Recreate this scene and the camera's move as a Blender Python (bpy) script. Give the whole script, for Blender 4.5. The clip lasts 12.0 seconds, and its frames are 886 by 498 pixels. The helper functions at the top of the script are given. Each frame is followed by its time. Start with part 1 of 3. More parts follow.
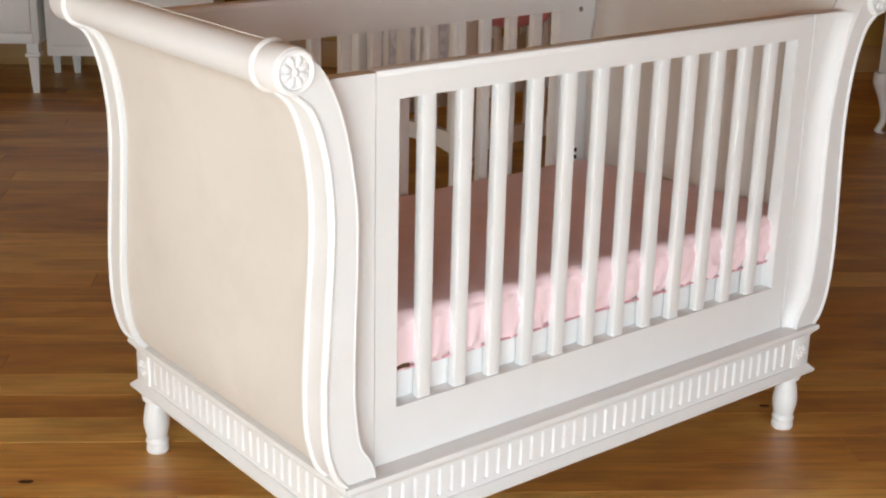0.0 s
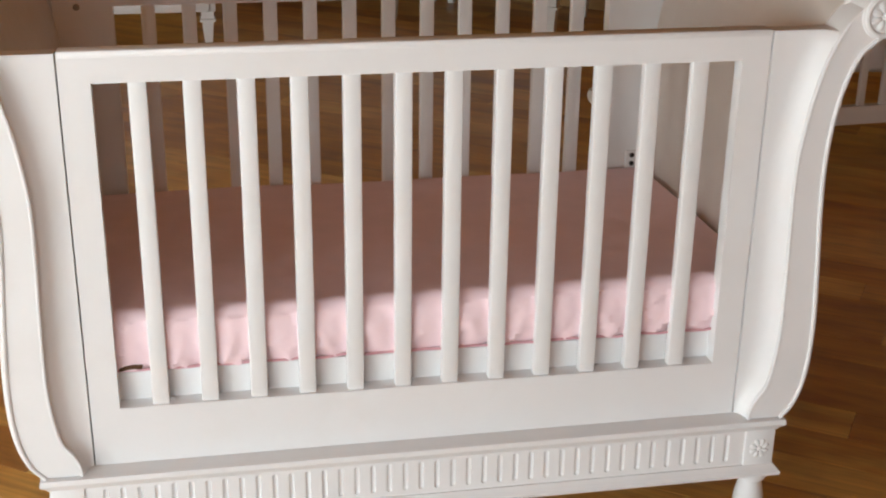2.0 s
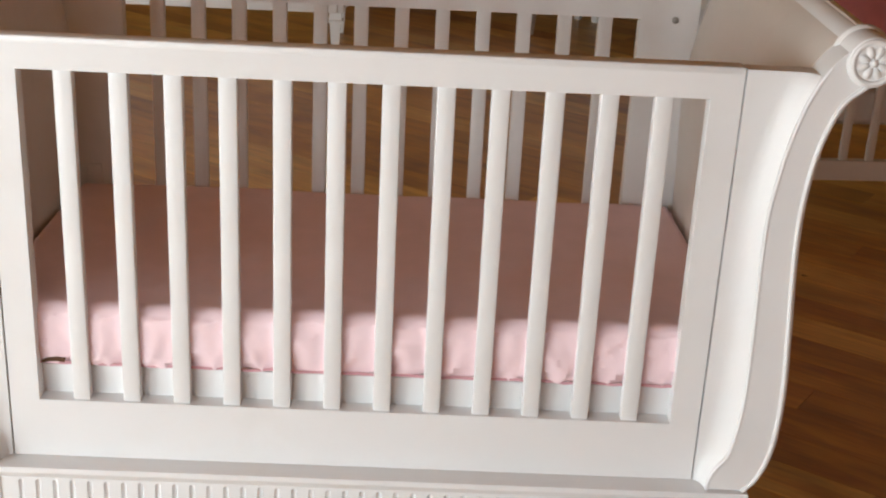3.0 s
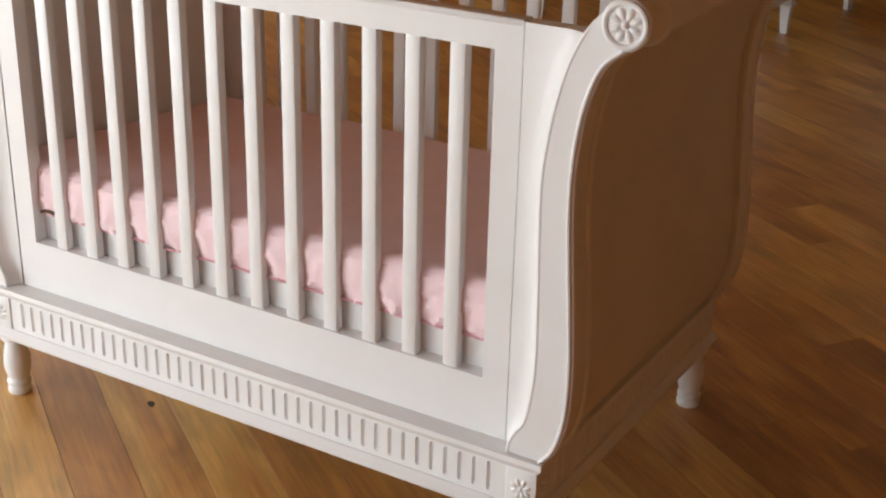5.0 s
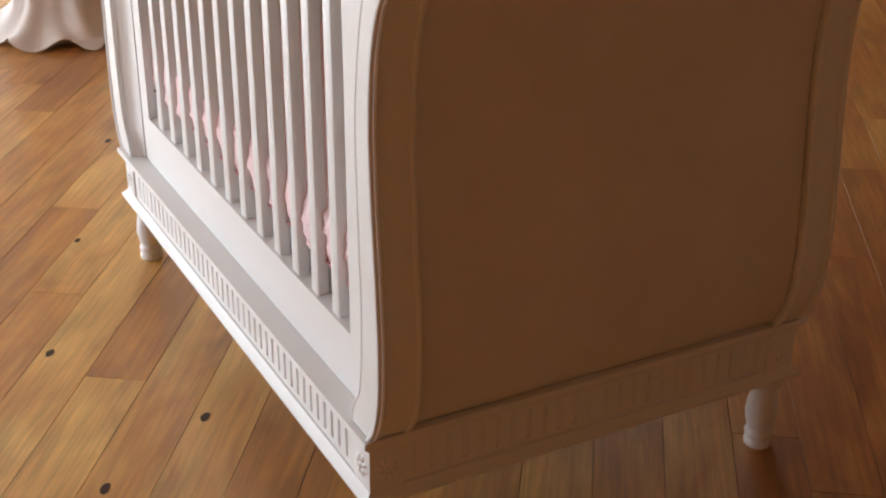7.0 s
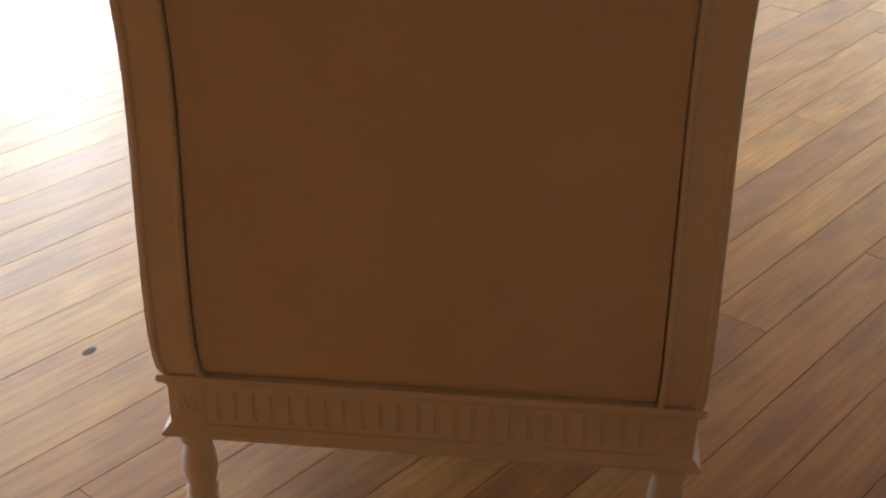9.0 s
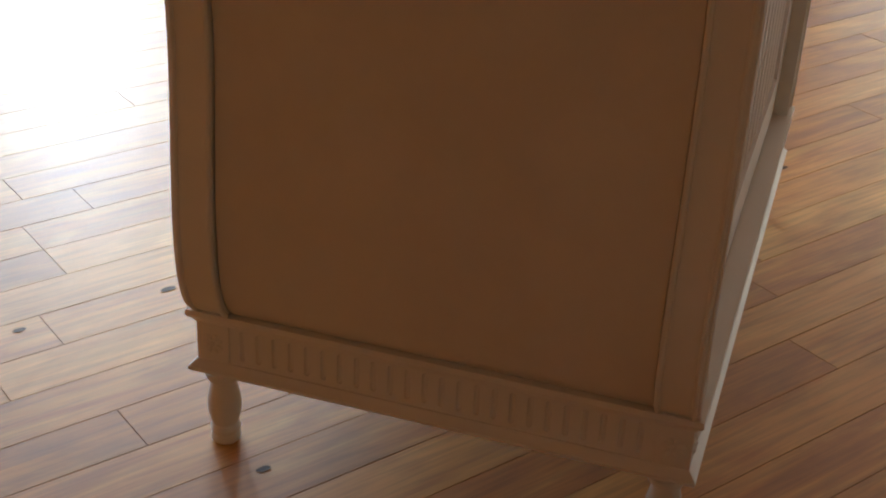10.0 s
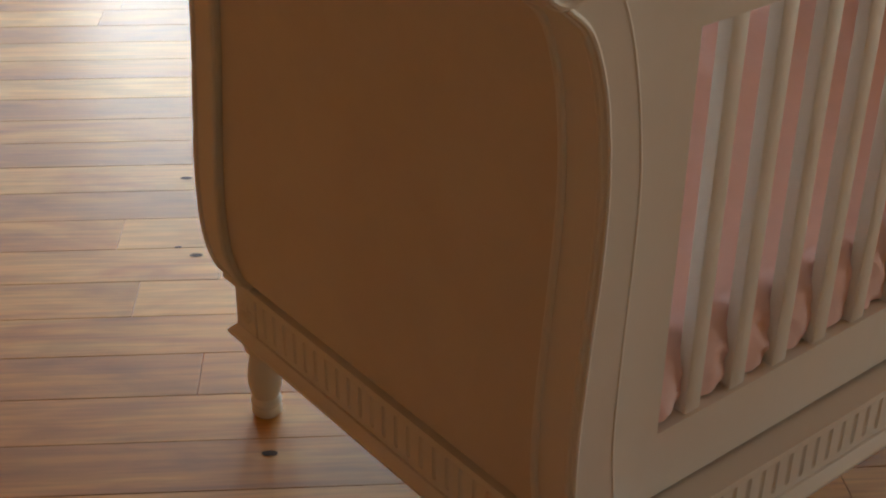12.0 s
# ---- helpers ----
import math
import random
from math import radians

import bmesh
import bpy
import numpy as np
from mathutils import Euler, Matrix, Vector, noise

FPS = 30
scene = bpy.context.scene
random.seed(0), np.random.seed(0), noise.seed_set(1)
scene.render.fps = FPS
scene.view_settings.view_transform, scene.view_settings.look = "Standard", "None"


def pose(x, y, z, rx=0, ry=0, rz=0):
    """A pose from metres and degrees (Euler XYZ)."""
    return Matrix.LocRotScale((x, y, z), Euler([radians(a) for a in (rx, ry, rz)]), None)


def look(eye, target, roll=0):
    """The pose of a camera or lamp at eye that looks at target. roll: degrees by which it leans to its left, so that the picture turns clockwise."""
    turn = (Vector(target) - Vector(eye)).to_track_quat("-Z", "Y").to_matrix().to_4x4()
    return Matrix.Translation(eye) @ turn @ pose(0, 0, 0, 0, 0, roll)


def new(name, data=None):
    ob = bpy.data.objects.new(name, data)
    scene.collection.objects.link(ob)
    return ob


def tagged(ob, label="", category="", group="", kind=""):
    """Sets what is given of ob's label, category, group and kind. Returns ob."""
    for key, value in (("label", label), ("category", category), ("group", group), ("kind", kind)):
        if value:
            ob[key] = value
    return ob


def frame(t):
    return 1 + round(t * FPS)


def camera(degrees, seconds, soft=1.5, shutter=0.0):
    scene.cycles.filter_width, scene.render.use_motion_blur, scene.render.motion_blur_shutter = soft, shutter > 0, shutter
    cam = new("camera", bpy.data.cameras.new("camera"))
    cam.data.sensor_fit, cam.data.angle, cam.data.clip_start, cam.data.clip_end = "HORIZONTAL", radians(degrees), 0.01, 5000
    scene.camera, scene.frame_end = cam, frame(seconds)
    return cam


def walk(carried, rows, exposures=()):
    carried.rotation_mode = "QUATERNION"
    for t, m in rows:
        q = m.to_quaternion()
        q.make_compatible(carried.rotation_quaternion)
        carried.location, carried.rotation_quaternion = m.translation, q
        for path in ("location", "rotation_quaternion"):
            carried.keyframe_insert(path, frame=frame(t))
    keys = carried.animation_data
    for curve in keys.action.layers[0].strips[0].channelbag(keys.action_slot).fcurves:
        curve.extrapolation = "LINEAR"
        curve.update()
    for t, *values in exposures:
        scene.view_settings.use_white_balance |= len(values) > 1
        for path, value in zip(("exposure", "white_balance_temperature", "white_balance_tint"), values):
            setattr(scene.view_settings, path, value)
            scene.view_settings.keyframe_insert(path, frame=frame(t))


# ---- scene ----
cam = camera(36.5, 12.0, 2.1)
PATH = [
    (0, (-1.987, -1.892, 1.55), (-0.804, -0.416, 0.9), 1.3),
    (0.5, (-1.597, -1.936, 1.592), (-0.572, -0.375, 0.877), 1.3),
    (1, (-1.157, -2.009, 1.644), (-0.347, -0.355, 0.864), 0.6),
    (1.5, (-0.674, -2.159, 1.685), (-0.172, -0.404, 0.868), 0.4),
    (2, (-0.396, -2.211, 1.628), (-0.051, -0.397, 0.859), 0.8),
    (2.5, (-0.173, -2.173, 1.618), (0.042, -0.338, 0.851), 2.3),
    (3, (0.091, -2.128, 1.609), (0.135, -0.278, 0.851), 2.9),
    (3.2, (0.219, -2.134, 1.602), (0.181, -0.278, 0.858), 2.6),
    (4.8, (1.457, -1.966, 1.567), (0.615, -0.316, 0.813), 1.4),
    (5, (1.607, -1.893, 1.57), (0.667, -0.306, 0.795), 1.4),
    (5.5, (1.841, -1.643, 1.563), (0.72, -0.214, 0.724), 0.6),
    (6, (2.017, -1.364, 1.568), (0.741, -0.118, 0.663), 0.7),
    (6.5, (2.252, -1.079, 1.536), (0.796, -0.039, 0.643), 0.3),
    (6.7, (2.311, -0.946, 1.515), (0.791, 0.01, 0.634), 0.2),
    (8.3, (2.609, -0.022, 1.558), (0.850, 0.324, 0.671), 3.0),
    (8.5, (2.699, 0.150, 1.561), (0.910, 0.366, 0.693), 3.3),
    (8.8, (2.626, 0.435, 1.564), (0.849, 0.431, 0.646), 2.1),
    (9, (2.540, 0.634, 1.579), (0.798, 0.458, 0.611), 0.5),
    (9.2, (2.521, 0.758, 1.568), (0.795, 0.470, 0.599), 0.4),
    (9.5, (2.520, 0.801, 1.604), (0.824, 0.478, 0.594), 2.3),
    (10, (2.52, 0.999, 1.538), (0.842, 0.475, 0.584), 2.7),
    (10.5, (2.449, 1.205, 1.537), (0.833, 0.486, 0.604), 4.5),
    (11, (2.207, 1.505, 1.53), (0.751, 0.515, 0.581), 2.1),
    (11.5, (1.913, 1.659, 1.541), (0.647, 0.477, 0.541), 1.2),
    (12, (1.667, 1.752, 1.513), (0.588, 0.41, 0.497), 0.5),
]
EXPOSURES = [(0, -0.06, 6650, 7), (1.5, -0.07, 6700, 7.5), (2, -0.18, 6750, 7.5), (2.5, -0.08, 6750, 7.5), (3.2, -0.06, 6750, 7.5), (5, -0.03, 6800, 9), (6.7, 0.03, 6700, 10.5),
             (8.5, 0.13, 5800, 5), (9, 0.1, 6900, 8), (9.5, 0.06, 6850, 6.5), (10, 0.03, 6250, 6), (10.5, -0.03, 6850, 8), (11, -0.02, 7200, 9), (11.5, 0.08, 6200, 4), (12, 0.1, 6700, 3.5)]
walk(cam, [(t, look(eye, target, roll)) for t, eye, target, roll in PATH], EXPOSURES)


# ---- plan -----------------------------------------------------------------
# The crib stands with its front panel on y = 0 and its length along x.
# The room and its floorboards are turned by ROOM degrees against the crib.
ROOM = -34.9
TURN = pose(0, 0, 0, 0, 0, ROOM)
U0, U1, V0, V1, HIGH = -6.6, 4.4, -4.1, 5.05, 2.7
YC = 0.425
WINDOWS_V = (-4.65, -3.35, -2.1, -0.92, 0.24, 1.42, 2.6)      # window middles on the window wall
WINDOWS_U = (-3.2, -2.2, -1.2, -0.2, 0.8)                  # window middles on the side wall
WIN_W, WIN_Z0, WIN_Z1 = 0.66, 0.14, 1.86

# ---- world and light ---------------------------------------------------------
world = bpy.data.worlds.new("sky")
scene.world = world
world.use_nodes = True
wn = world.node_tree
sky = wn.nodes.new("ShaderNodeTexSky")
sky.sky_type, sky.sun_disc = "NISHITA", False
sky.sun_elevation, sky.sun_rotation = radians(48), radians(40)
wn.links.new(sky.outputs[0], wn.nodes["Background"].inputs[0])
wn.nodes["Background"].inputs[1].default_value = 0.12


def window_light(name, u, v, facing, watts, wide, tint=(0.84, 0.93, 1.0)):
    lamp = bpy.data.lights.new(name, "AREA")
    lamp.shape, lamp.size, lamp.size_y = "RECTANGLE", wide, WIN_Z1 - WIN_Z0 - 0.06
    lamp.energy, lamp.color = watts, tint
    ob = new(name, lamp)
    ob.matrix_world = TURN @ pose(u, v, (WIN_Z0 + WIN_Z1) / 2, 90, 0, facing)
    return ob


for u, watts in zip(WINDOWS_V, (36, 54, 78, 84, 56, 34, 16)):
    window_light("window_daylight", u, V0 - 0.06, 0, watts, WIN_W - 0.06)
for v in WINDOWS_U:
    window_light("window_daylight", U0 - 0.06, v, -90, 21, WIN_W - 0.06, (0.97, 0.95, 0.84))

# ---- materials ------------------------------------------------------------------


def material(name, colour, rough=0.5, spread=0.06, scale=6.0, bump=0.05, bump_scale=120.0, coat=0.0, stretch=(1, 1, 1), metal=0.0, patch=None, crease=0.0):
    """A surface with colour variation at two scales and a fine relief."""
    m = bpy.data.materials.new(name)
    m.use_nodes = True
    t = m.node_tree
    b = t.nodes["Principled BSDF"]
    co = t.nodes.new("ShaderNodeTexCoord")
    mp = t.nodes.new("ShaderNodeMapping")
    mp.inputs["Scale"].default_value = stretch
    t.links.new(co.outputs["Object"], mp.inputs[0])
    big, fine = t.nodes.new("ShaderNodeTexNoise"), t.nodes.new("ShaderNodeTexNoise")
    big.inputs["Scale"].default_value, fine.inputs["Scale"].default_value = scale, bump_scale
    big.inputs["Detail"].default_value, fine.inputs["Detail"].default_value = 5, 4
    for n in (big, fine):
        t.links.new(mp.outputs[0], n.inputs["Vector"])
    ramp = t.nodes.new("ShaderNodeValToRGB")
    lo = [c * (1 - spread) for c in colour]
    hi = [min(1, c * (1 + spread)) for c in colour]
    ramp.color_ramp.elements[0].color, ramp.color_ramp.elements[1].color = (*lo, 1), (*hi, 1)
    ramp.color_ramp.elements[0].position, ramp.color_ramp.elements[1].position = 0.3, 0.7
    t.links.new(big.outputs["Fac"], ramp.inputs[0])
    shade = ramp.outputs[0]
    if patch:
        blot, mask, mix = t.nodes.new("ShaderNodeTexNoise"), t.nodes.new("ShaderNodeMapRange"), t.nodes.new("ShaderNodeMix")
        blot.inputs["Scale"].default_value, blot.inputs["Detail"].default_value, blot.inputs["Roughness"].default_value = 4.5, 7, 0.62
        mask.inputs["From Min"].default_value, mask.inputs["From Max"].default_value = 0.50, 0.72
        mix.data_type = "RGBA"
        mix.inputs[7].default_value = (*patch, 1)
        t.links.new(mp.outputs[0], blot.inputs["Vector"])
        t.links.new(blot.outputs["Fac"], mask.inputs[0])
        t.links.new(mask.outputs[0], mix.inputs[0])
        t.links.new(shade, mix.inputs[6])
        shade = mix.outputs[2]
    t.links.new(shade, b.inputs["Base Color"])
    rr = t.nodes.new("ShaderNodeMapRange")
    rr.inputs["To Min"].default_value, rr.inputs["To Max"].default_value = rough * 0.85, min(1, rough * 1.15)
    t.links.new(big.outputs["Fac"], rr.inputs[0])
    t.links.new(rr.outputs[0], b.inputs["Roughness"])
    bp = t.nodes.new("ShaderNodeBump")
    bp.inputs["Strength"].default_value, bp.inputs["Distance"].default_value = bump, 0.002
    t.links.new(fine.outputs["Fac"], bp.inputs["Height"])
    if crease:
        fold, soft = t.nodes.new("ShaderNodeTexNoise"), t.nodes.new("ShaderNodeBump")
        fold.inputs["Scale"].default_value, fold.inputs["Detail"].default_value, fold.inputs["Distortion"].default_value = 9, 2, 0.6
        soft.inputs["Strength"].default_value, soft.inputs["Distance"].default_value = crease, 0.012
        t.links.new(mp.outputs[0], fold.inputs["Vector"])
        t.links.new(fold.outputs["Fac"], soft.inputs["Height"])
        t.links.new(soft.outputs[0], bp.inputs["Normal"])
    t.links.new(bp.outputs[0], b.inputs["Normal"])
    b.inputs["Coat Weight"].default_value, b.inputs["Metallic"].default_value = coat, metal
    return m


def wood_floor(name, island):
    """Varnished boards: grain along local x, a tone for each board, darker streaks and small knots."""
    m = bpy.data.materials.new(name)
    m.use_nodes = True
    t = m.node_tree
    N, L = t.nodes.new, t.links.new
    b = t.nodes["Principled BSDF"]
    geo = N("ShaderNodeNewGeometry")
    rnd = geo.outputs["Random Per Island"] if island else N("ShaderNodeObjectInfo").outputs["Random"]
    rot = N("ShaderNodeVectorRotate")
    rot.rotation_type = "Z_AXIS"
    rot.inputs["Angle"].default_value = radians(-ROOM)
    L(geo.outputs["Position"], rot.inputs["Vector"])
    shift = N("ShaderNodeCombineXYZ")
    mul = N("ShaderNodeMath")
    mul.operation = "MULTIPLY"
    mul.inputs[1].default_value = 37.0
    L(rnd, mul.inputs[0])
    L(mul.outputs[0], shift.inputs[2])
    L(mul.outputs[0], shift.inputs[0])
    add = N("ShaderNodeVectorMath")
    L(rot.outputs[0], add.inputs[0])
    L(shift.outputs[0], add.inputs[1])

    def noise_at(stretch, scale, detail, distort=0.0):
        mp = N("ShaderNodeMapping")
        mp.inputs["Scale"].default_value = stretch
        L(add.outputs[0], mp.inputs[0])
        n = N("ShaderNodeTexNoise")
        n.inputs["Scale"].default_value, n.inputs["Detail"].default_value, n.inputs["Distortion"].default_value = scale, detail, distort
        L(mp.outputs[0], n.inputs["Vector"])
        return n.outputs["Fac"]

    clouds = noise_at((0.9, 3.4, 1), 2.0, 5, 1.4)
    grain = noise_at((1.5, 34, 1), 3.0, 6, 0.4)
    blot = noise_at((2.2, 6.0, 1), 1.6, 3)
    tone = N("ShaderNodeValToRGB")
    e = tone.color_ramp.elements
    e[0].position, e[0].color = 0.0, (*FLOOR_DARK, 1)
    e[1].position, e[1].color = 1.0, (*FLOOR_LIGHT, 1)
    mid = e.new(0.5)
    mid.color = (*FLOOR_MID, 1)
    mix = N("ShaderNodeMath")
    mix.operation = "MULTIPLY_ADD"
    mix.inputs[1].default_value, mix.inputs[2].default_value = 0.44, -0.15
    L(rnd, mix.inputs[0])
    plus = N("ShaderNodeMath")
    plus.operation = "MULTIPLY_ADD"
    plus.inputs[1].default_value = 0.98
    L(clouds, plus.inputs[0])
    L(mix.outputs[0], plus.inputs[2])
    L(plus.outputs[0], tone.inputs[0])
    streak = N("ShaderNodeMapRange")
    streak.inputs["From Min"].default_value, streak.inputs["From Max"].default_value = 0.34, 0.62
    streak.inputs["To Min"].default_value, streak.inputs["To Max"].default_value = 0.80, 1.06
    L(grain, streak.inputs[0])
    dark = N("ShaderNodeMapRange")
    dark.inputs["From Min"].default_value, dark.inputs["From Max"].default_value = 0.3, 0.5
    dark.inputs["To Min"].default_value, dark.inputs["To Max"].default_value = 0.72, 1.0
    L(blot, dark.inputs[0])
    both = N("ShaderNodeMath")
    both.operation = "MULTIPLY"
    L(streak.outputs[0], both.inputs[0])
    L(dark.outputs[0], both.inputs[1])
    col = N("ShaderNodeVectorMath")
    col.operation = "SCALE"
    L(tone.outputs[0], col.inputs[0])
    L(both.outputs[0], col.inputs["Scale"])
    L(col.outputs[0], b.inputs["Base Color"])
    rr = N("ShaderNodeMapRange")
    rr.inputs["To Min"].default_value, rr.inputs["To Max"].default_value = 0.42, 0.62
    L(clouds, rr.inputs[0])
    L(rr.outputs[0], b.inputs["Roughness"])
    bp = N("ShaderNodeBump")
    bp.inputs["Strength"].default_value, bp.inputs["Distance"].default_value = 0.05, 0.001
    L(grain, bp.inputs["Height"])
    L(bp.outputs[0], b.inputs["Normal"])
    b.inputs["Specular IOR Level"].default_value = 0.35
    b.inputs["Coat Weight"].default_value, b.inputs["Coat Roughness"].default_value, b.inputs["Coat IOR"].default_value = 1.0, 0.46, 1.6
    return m


FLOOR_DARK, FLOOR_MID, FLOOR_LIGHT = (0.20, 0.052, 0.009), (0.57, 0.262, 0.051), (0.88, 0.58, 0.165)
WHITE = material("white_lacquer", (0.81, 0.815, 0.82), 0.42, 0.02, 5, 0.04, 160, patch=(0.785, 0.78, 0.77))
WORN = material("bare_panel_paint", (0.74, 0.70, 0.65), 0.55, 0.035, 3.5, 0.06, 60, patch=(0.70, 0.65, 0.60))
PINK = material("pink_cotton", (0.93, 0.72, 0.765), 0.9, 0.03, 14, 0.2, 700, crease=0.22)
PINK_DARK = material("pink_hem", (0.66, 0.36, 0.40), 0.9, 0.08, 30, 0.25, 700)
METAL = material("bolt_steel", (0.35, 0.34, 0.32), 0.35, 0.05, 30, 0.02, 200, metal=1.0)
SCREW = material("dark_screw", (0.03, 0.028, 0.026), 0.5, 0.1, 30, 0.02, 200, metal=0.6)
DARK_GAP = material("seam_filler", (0.09, 0.042, 0.017), 0.9, 0.1, 20)
KNOT = material("wood_knot", (0.035, 0.014, 0.006), 0.5, 0.3, 60)
WALL = material("wall_paint", (0.40, 0.195, 0.062), 0.8, 0.03, 2, 0.05, 90)
# unseen wall: its orange tan is set to bounce warm light onto the crib's end
WALL_EAST = material("warm_bounce_wall", (0.60, 0.245, 0.074), 0.8, 0.03, 2, 0.05, 90)
WALL_LIGHT = material("cream_wall_paint", (0.43, 0.28, 0.065), 0.8, 0.03, 2, 0.05, 90)
CEIL = material("ceiling_paint", (0.32, 0.148, 0.047), 0.9, 0.02, 2)
TRIM = material("varnished_trim", (0.42, 0.25, 0.10), 0.4, 0.1, 3, 0.1, 60, stretch=(1, 8, 8))
WINFRAME = material("window_paint", (0.75, 0.73, 0.68), 0.5, 0.02, 4)
DRESSER = material("white_dresser_paint", (0.78, 0.78, 0.77), 0.45, 0.02, 4, 0.03, 150)
FABRIC = material("sheer_white_fabric", (0.82, 0.80, 0.80), 0.95, 0.03, 9, 0.3, 400)
PRINT = material("pale_print_fabric", (0.72, 0.70, 0.77), 0.95, 0.25, 22, 0.2, 300)
ROSE = material("rose_blanket", (0.72, 0.30, 0.34), 0.95, 0.1, 12, 0.3, 300)
BOARDS = wood_floor("hardwood_boards", False)
BOARDS_FAR = wood_floor("hardwood_boards_far", True)

# ---- mesh helpers ------------------------------------------------------------------


def mesh_of(bm, name, mat, smooth=True):
    bmesh.ops.recalc_face_normals(bm, faces=bm.faces)
    me = bpy.data.meshes.new(name)
    bm.to_mesh(me)
    bm.free()
    me.materials.append(mat)
    for p in me.polygons:
        p.use_smooth = smooth
    if smooth:
        me.set_sharp_from_angle(angle=radians(38))
    return me


def part(name, bm, mat, parent, label="", smooth=True):
    ob = new(name, mesh_of(bm, name, mat, smooth))
    ob.parent = parent
    return tagged(ob, label)


def thing(name, label, category, at=None, group="", kind=""):
    ob = new(name)
    if at is not None:
        ob.matrix_world = at
    return tagged(ob, label, category, group, kind)


def add_box(bm, x0, x1, y0, y1, z0, z1, r=0.0, seg=2):
    g = bmesh.ops.create_cube(bm, size=1)
    for v in g["verts"]:
        v.co = Vector((x0 + (v.co.x + 0.5) * (x1 - x0), y0 + (v.co.y + 0.5) * (y1 - y0), z0 + (v.co.z + 0.5) * (z1 - z0)))
    if r:
        es = list({e for v in g["verts"] for e in v.link_edges})
        bmesh.ops.bevel(bm, geom=es, offset=r, segments=seg, affect="EDGES", profile=0.5)
    return bm


def box(x0, x1, y0, y1, z0, z1, r=0.0, seg=2):
    return add_box(bmesh.new(), x0, x1, y0, y1, z0, z1, r, seg)


def add_prism(bm, outline, y0, y1):
    """A solid with an x-z outline, from y0 to y1."""
    a = [bm.verts.new((x, y0, z)) for x, z in outline]
    b = [bm.verts.new((x, y1, z)) for x, z in outline]
    n = len(a)
    for i in range(n):
        bm.faces.new((a[i], a[(i + 1) % n], b[(i + 1) % n], b[i]))
    bm.faces.new(a[::-1])
    bm.faces.new(b)
    return bm


def add_tube(bm, path, r, n=8, closed=False):
    """A round rod along a line of points."""
    rings = []
    m = len(path)
    for i, p in enumerate(path):
        p = Vector(p)
        q = Vector(path[(i + 1) % m] if closed or i + 1 < m else path[i])
        o = Vector(path[i - 1] if closed or i else path[i])
        d = (q - o).normalized()
        s = d.cross(Vector((0, 1, 0)))
        if s.length < 0.1:
            s = d.cross(Vector((1, 0, 0)))
        s.normalize()
        w = d.cross(s)
        rings.append([bm.verts.new(p + s * r * math.cos(a) + w * r * math.sin(a)) for a in (2 * math.pi * k / n for k in range(n))])
    for i in range(m if closed else m - 1):
        a, b = rings[i], rings[(i + 1) % m]
        for k in range(n):
            bm.faces.new((a[k], a[(k + 1) % n], b[(k + 1) % n], b[k]))
    if not closed:
        bm.faces.new(rings[0][::-1])
        bm.faces.new(rings[-1])
    return bm


def add_lathe(bm, profile, n=24, axis="z", at=(0, 0, 0)):
    """A turned solid from (radius, height) pairs."""
    rings = []
    for r, h in profile:
        ring = []
        for k in range(n):
            a = 2 * math.pi * k / n
            c, s = r * math.cos(a), r * math.sin(a)
            co = Vector((c, s, h)) if axis == "z" else Vector((c, h, s))
            ring.append(bm.verts.new(co + Vector(at)))
        rings.append(ring)
    for a, b in zip(rings, rings[1:]):
        for k in range(n):
            bm.faces.new((a[k], a[(k + 1) % n], b[(k + 1) % n], b[k]))
    bm.faces.new(rings[0][::-1])
    bm.faces.new(rings[-1])
    return bm


def smooth_line(points, steps=5):
    """A Catmull-Rom curve through a few control points."""
    p = [Vector(q) for q in points]
    p = [2 * p[0] - p[1], *p, 2 * p[-1] - p[-2]]
    out = []
    for i in range(1, len(p) - 2):
        for k in range(steps):
            t = k / steps
            out.append(0.5 * (2 * p[i] + (p[i + 1] - p[i - 1]) * t + (2 * p[i - 1] - 5 * p[i] + 4 * p[i + 1] - p[i + 2]) * t * t
                              + (3 * p[i] - p[i - 1] - 3 * p[i + 1] + p[i + 2]) * t ** 3))
    out.append(p[-2])
    return out


# ---- room --------------------------------------------------------------------------


def wall_with_windows(name, at, length, middles, label, paint):
    """A wall along local x from 0 to length, its inner face on y = 0 and its thickness behind, with window openings."""
    bm = bmesh.new()
    edges = [0.0]
    for c in middles:
        edges += [c - WIN_W / 2, c + WIN_W / 2]
    edges.append(length)
    for i in range(0, len(edges), 2):
        add_box(bm, edges[i], edges[i + 1], -0.2, 0, 0, HIGH)
    for c in middles:
        add_box(bm, c - WIN_W / 2, c + WIN_W / 2, -0.2, 0, 0, WIN_Z0)
        add_box(bm, c - WIN_W / 2, c + WIN_W / 2, -0.2, 0, WIN_Z1, HIGH)
    ob = new(name, mesh_of(bm, name, paint, False))
    ob.matrix_world = at
    return tagged(ob, label, "wall", kind="structure")


